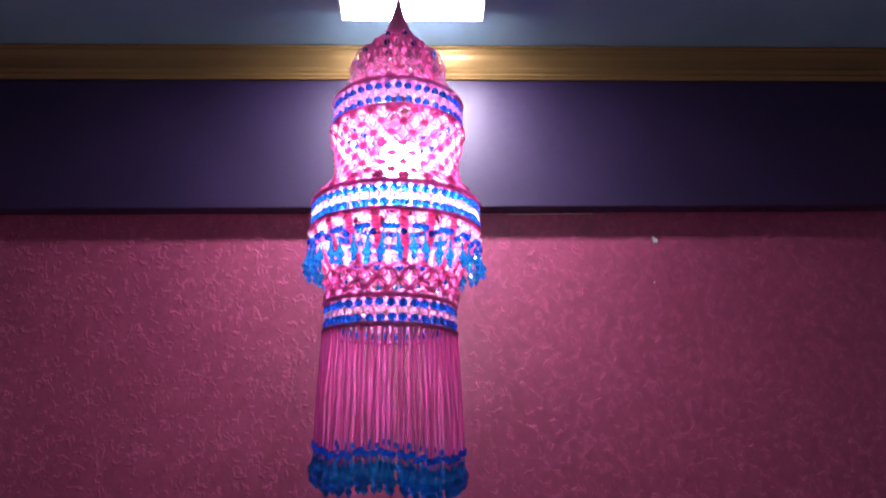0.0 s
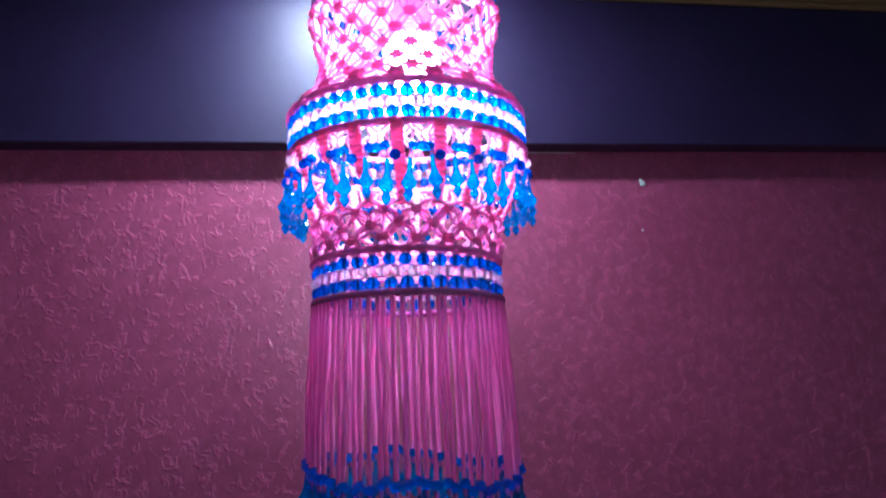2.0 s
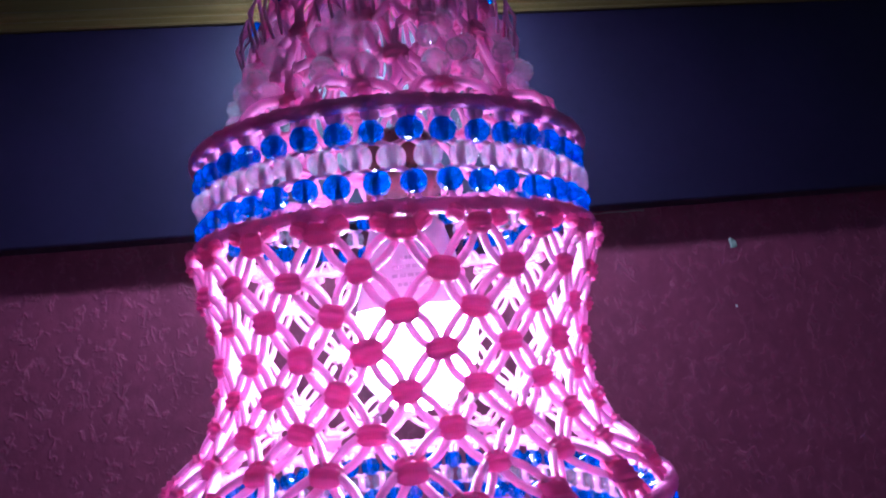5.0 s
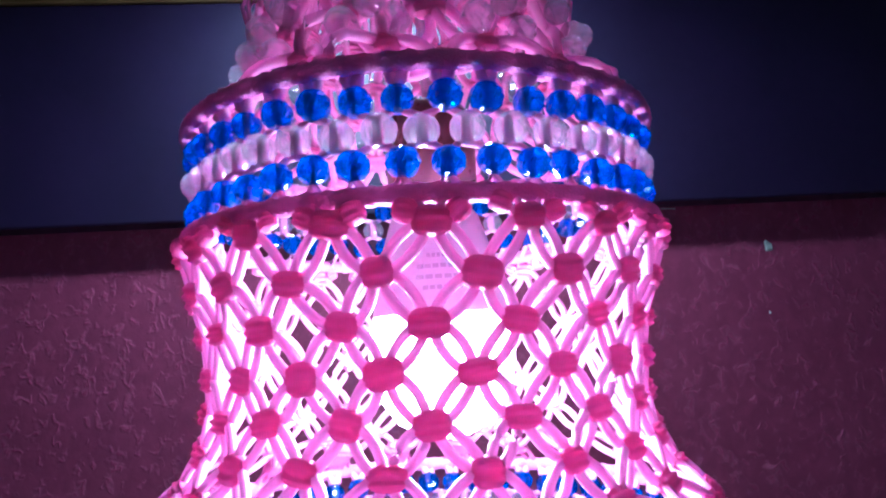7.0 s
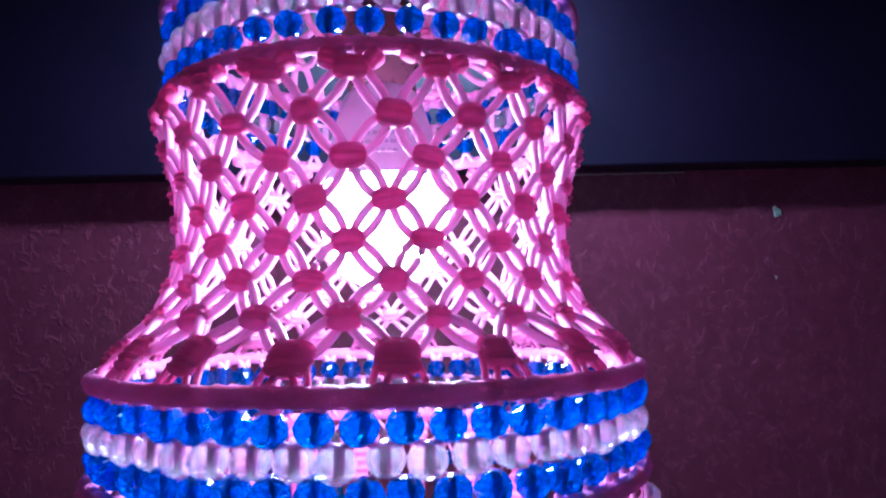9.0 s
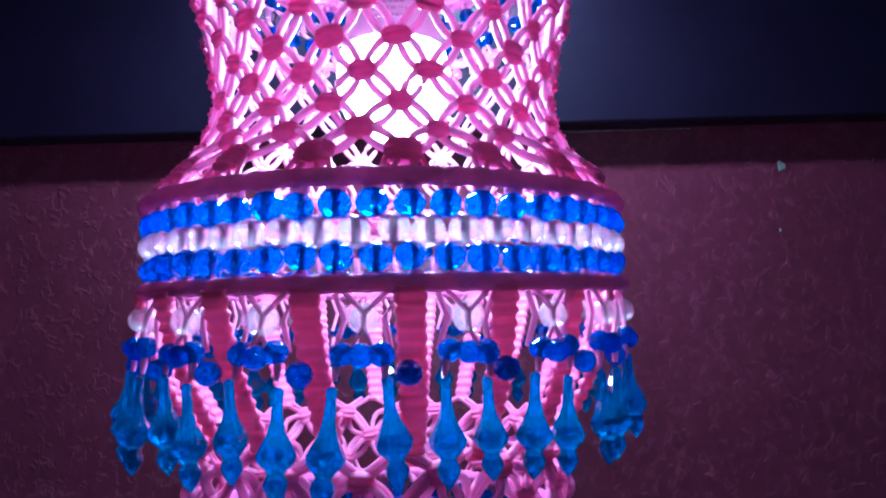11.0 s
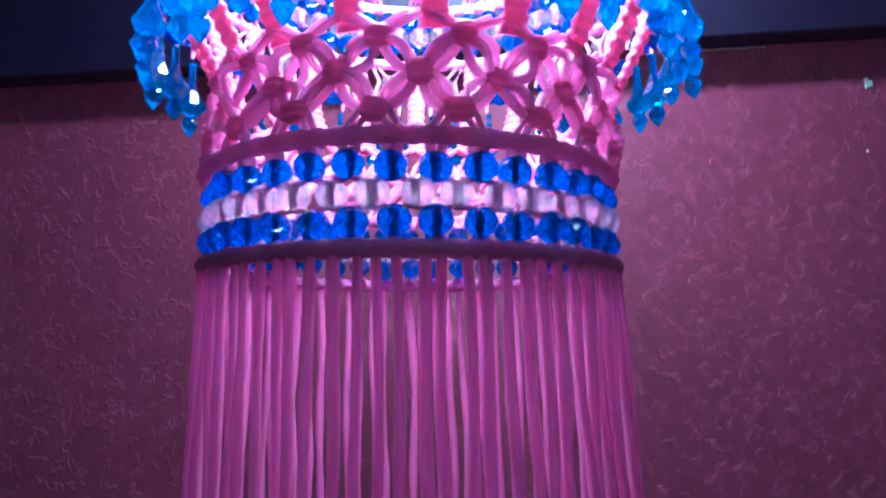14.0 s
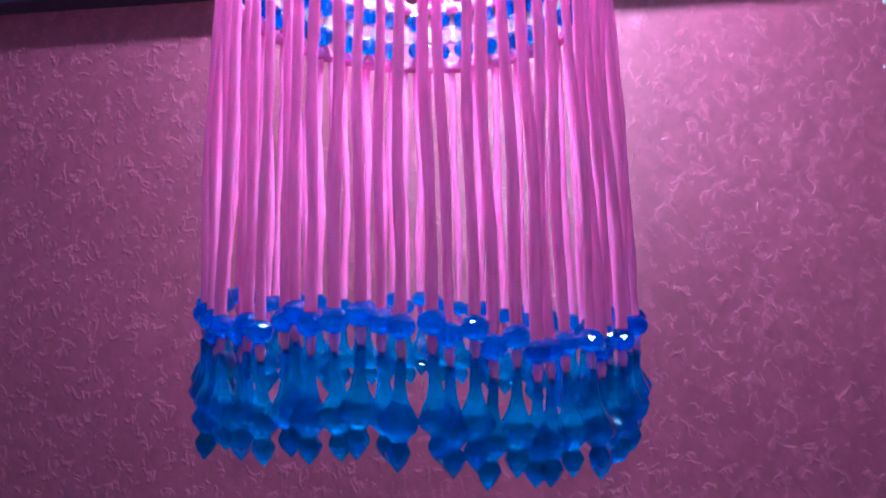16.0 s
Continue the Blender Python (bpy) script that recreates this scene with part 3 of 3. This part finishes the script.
# waisted net with the bulb behind it
UP_ROWS = [(0.0995, -0.0795), (0.0965, -0.0950), (0.0925, -0.1100), (0.0905, -0.1250), (0.0905, -0.1395), (0.0930, -0.1535), (0.0990, -0.1665), (0.1125, -0.1795)]
up_net, up_spots = net("waisted_net", UP_ROWS, -0.04, "pink knotted net of paired cords", big_last=True)
for r, a, z in up_spots[0]:  # the top knots sit between two smaller ones
    for sg in (-1, 1):
        part("knot", SMALL_KNOT, up_net, place=turned(r + .0008, a + sg * random.uniform(.075, .095), z + random.uniform(.0015, .0045), 0, random.uniform(.85, 1.1))
             @ Matrix.Rotation(sg * random.uniform(.2, .7), 4, "Y"))
ties("tie_cord", [(R_B, a + d, Z_B) for _, a, _ in up_spots[0] for d in (-.07, .07)], [(r, a + d * 0.4, z) for r, a, z in up_spots[0] for d in (-.07, .07)], n=2)
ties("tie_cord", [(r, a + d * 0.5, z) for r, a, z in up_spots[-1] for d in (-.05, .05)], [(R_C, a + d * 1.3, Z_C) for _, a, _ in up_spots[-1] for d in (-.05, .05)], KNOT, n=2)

bead_band(Z_C, Z_D, R_C, 53, 0.02, "broad band of blue and clear beads", 0.0036, 1.26)


# braided strips from the wide hoop down and inwards, with beads and drops in each bay
def skirt():
    half, rows, wraps, seg = 0.0064, 96, 14, 12
    top, low = Vector((0, 0.1205, -0.2325)), Vector((0, 0.0930, -0.3010))
    d = (low - top).normalized()
    out = Vector((1, 0, 0)).cross(d).normalized()
    s = Shape()
    for i in range(rows):
        k = i / (rows - 1)
        c = top.lerp(low, k) + Vector((0.0008 * math.sin(5 * k + 1), 0.004 * math.sin(math.pi * k), 0))
        rib = 0.5 + 0.5 * math.cos(2 * math.pi * wraps * k)
        w = half * (1 - 0.14 * k) * (0.84 + 0.16 * rib) * random.uniform(0.97, 1.03)
        for j in range(seg):
            a = 2 * math.pi * j / seg
            s.v.append(c + Vector((w * math.copysign(abs(math.cos(a)) ** 0.7, math.cos(a)), 0, 0)) + out * ((0.0016 + 0.0015 * rib + 0.0004 * math.cos(2 * a)) * math.sin(a)))
    for i in range(rows - 1):
        for j in range(seg):
            p, q = i * seg + j, i * seg + (j + 1) % seg
            s.f.append((p, p + seg, q + seg, q))
    s.cap(0, seg, False)
    s.cap((rows - 1) * seg, seg, True)
    strip = s.mesh("braided_strip", STRIP)
    for i in range(N):
        a = FRONT + 0.15 + i * PITCH
        o = at(0, 0, -0.265)
        rot = Matrix.Rotation(a - math.pi / 2 + random.uniform(-.02, .02), 4, "Z")
        st = part("braided_strip", strip, lamp, "flat crimson braided strip" if i == 0 else "", place=Matrix.Translation((o.x, o.y, at(0.11, a, -0.265).z + 0.265)) @ rot)
        part("blue_bead", BLUE_BEAD, st, place=Matrix.Translation((random.uniform(-.005, .005), 0.1205, -0.2640)))
        # the bay beside it: cords from the hoop through the clear bead out to the blue ones, and the drops
        b = a + PITCH / 2
        s2 = Shape()
        for sg in (-1, 1):
            s2.tube([at(.121, b + sg * .075, -.2325), at(.1215, b + sg * .035, -.2375), at(.1220, b, -.2420), at(.1225, b, -.2470), at(.1230, b - sg * .03, -.2545),
                     at(.1232, b - sg * .062, -.2560), at(.1235, b - sg * .07, -.2608), at(.1235, b - sg * .07, -.2660)], [.0011] * 5 + [.0012, .0016, .0010], 6)
            s2.tube([at(.120, b + sg * .095, -.2345), at(.120, b + sg * .06, -.2440), at(.119, b + sg * .085, -.2560)], 0.0013, 5)
        bay = part("bead_bay", s2.mesh("bead_bay", CORD), lamp, "pink cords with beads and two blue drops" if i == 0 else "")
        part("clear_bead", BIG_CLEAR, bay, place=turned(.1222, b, -.2437, 0, random.uniform(.9, 1)))
        for da, dz in ((-.058, 0), (0, -.001), (.058, 0)):
            part("blue_bead", BLUE_BEAD, bay, place=turned(.1232 + (.0012 if da == 0 else 0), b + da, -.2560 + dz + random.uniform(-.001, .001), random.uniform(-.3, .3), random.uniform(.88, 1.0)))
        for da in (-.070, .070):
            part("drop", DROP_MESH, bay, place=turned(.1237 + random.uniform(-.001, .001), b + da + random.uniform(-.014, .014), -.2652 + random.uniform(-.003, .0015),
                                                      random.uniform(-.12, .12), random.uniform(1.10, 1.22)) @ Matrix.Rotation(random.uniform(-.10, .10), 4, "Y") @ Matrix.Rotation(random.uniform(0, 1), 4, "Z") @ Matrix.Diagonal((0.92, 0.92, 1, 1)))


skirt()
LOW_ROWS = [(0.0925, -0.3065), (0.0910, -0.3205), (0.0925, -0.3345)]
low_net, low_spots = net("lower_net", LOW_ROWS, 0.15 + PITCH / 2, "dense pink knotted net", cord=0.0019, spread=0.0024, knot=SOFT_KNOT, material=NETTING, loose=1.0, strands=(-1, 0, 1))
ties("tie_cord", [(r, a + d * 0.5, z) for r, a, z in low_spots[-1] for d in (-.06, .06)], [(R_E, a + d * 1.6, Z_E) for _, a, _ in low_spots[-1] for d in (-.06, .06)], n=2)
ties("tie_cord", [(0.0935, a + d - PITCH / 2 * (1 if d > 0 else -1), -0.298) for _, a, _ in low_spots[0] for d in (-.03, .03)], [(r, a + d * 0.8, z) for r, a, z in low_spots[0] for d in (-.03, .03)], n=2, cord=0.0015, material=NETTING)
bead_band(Z_E, Z_F, R_E, 37, 0.06, "band of blue and clear beads above the fringe", 0.0034, 1.19)


# fringe: satin strings, each ending in a blue bead, a knot and a drop
def fringe():
    count = 78
    for i in range(count):
        a = FRONT + (i + random.uniform(-.22, .22)) * 2 * math.pi / count
        r1 = 0.0995 + random.uniform(-.003, .0015)
        d = (a - FRONT + math.pi) % (2 * math.pi) - math.pi
        z1 = -0.5365 - 0.008 * math.cos(d - 0.8) - 0.004 * math.cos(3.9 * (d - 0.75)) + random.uniform(-.004, .004)
        s = Shape()
        bend, ph = random.uniform(.0004, .0022), random.uniform(0, 6)
        pts = []
        tw = random.uniform(-.012, .012)
        for k in range(10):
            q = k / 9
            r = R_F + 0.0005 + (r1 - R_F) * q ** 0.9 + bend * math.sin(math.pi * q) * math.sin(ph + 5 * q)
            pts.append(at(r, a + (tw + .011 * math.sin(ph + 7 * q)) * math.sin(math.pi * q), Z_F + 0.002 + (z1 - Z_F) * q))
        thin = random.uniform(.0017, .0023)
        s.tube(pts, [thin * random.uniform(.82, 1.2) for _ in pts], 6)
        st = part("fringe_string", s.mesh("fringe_string", STRING), lamp)
        end = pts[-1]
        part("blue_bead", BLUE_BEAD, st, place=Matrix.Translation(end + Vector((0, 0, -.0045))) @ Matrix.Diagonal((1.02, 1.02, 0.95, 1)))
        k = Shape().tube([end + Vector((0, 0, -.008)), end + Vector((0, 0, -.0115)), end + Vector((.0003, 0, -.0165))], [.0012, .0020, .0007], 6)
        part("end_knot", k.mesh("end_knot", STRING), st)
        part("drop", DROP_MESH, st, place=Matrix.Translation(end + Vector((0, 0, -.0145))) @ Matrix.Rotation(random.uniform(-.10, .10), 4, "X") @ Matrix.Rotation(random.uniform(-.10, .10), 4, "Y")
             @ Matrix.Rotation(random.uniform(0, 1), 4, "Z") @ Matrix.Diagonal((1.10, 1.10, 1.12, 1)))


fringe()
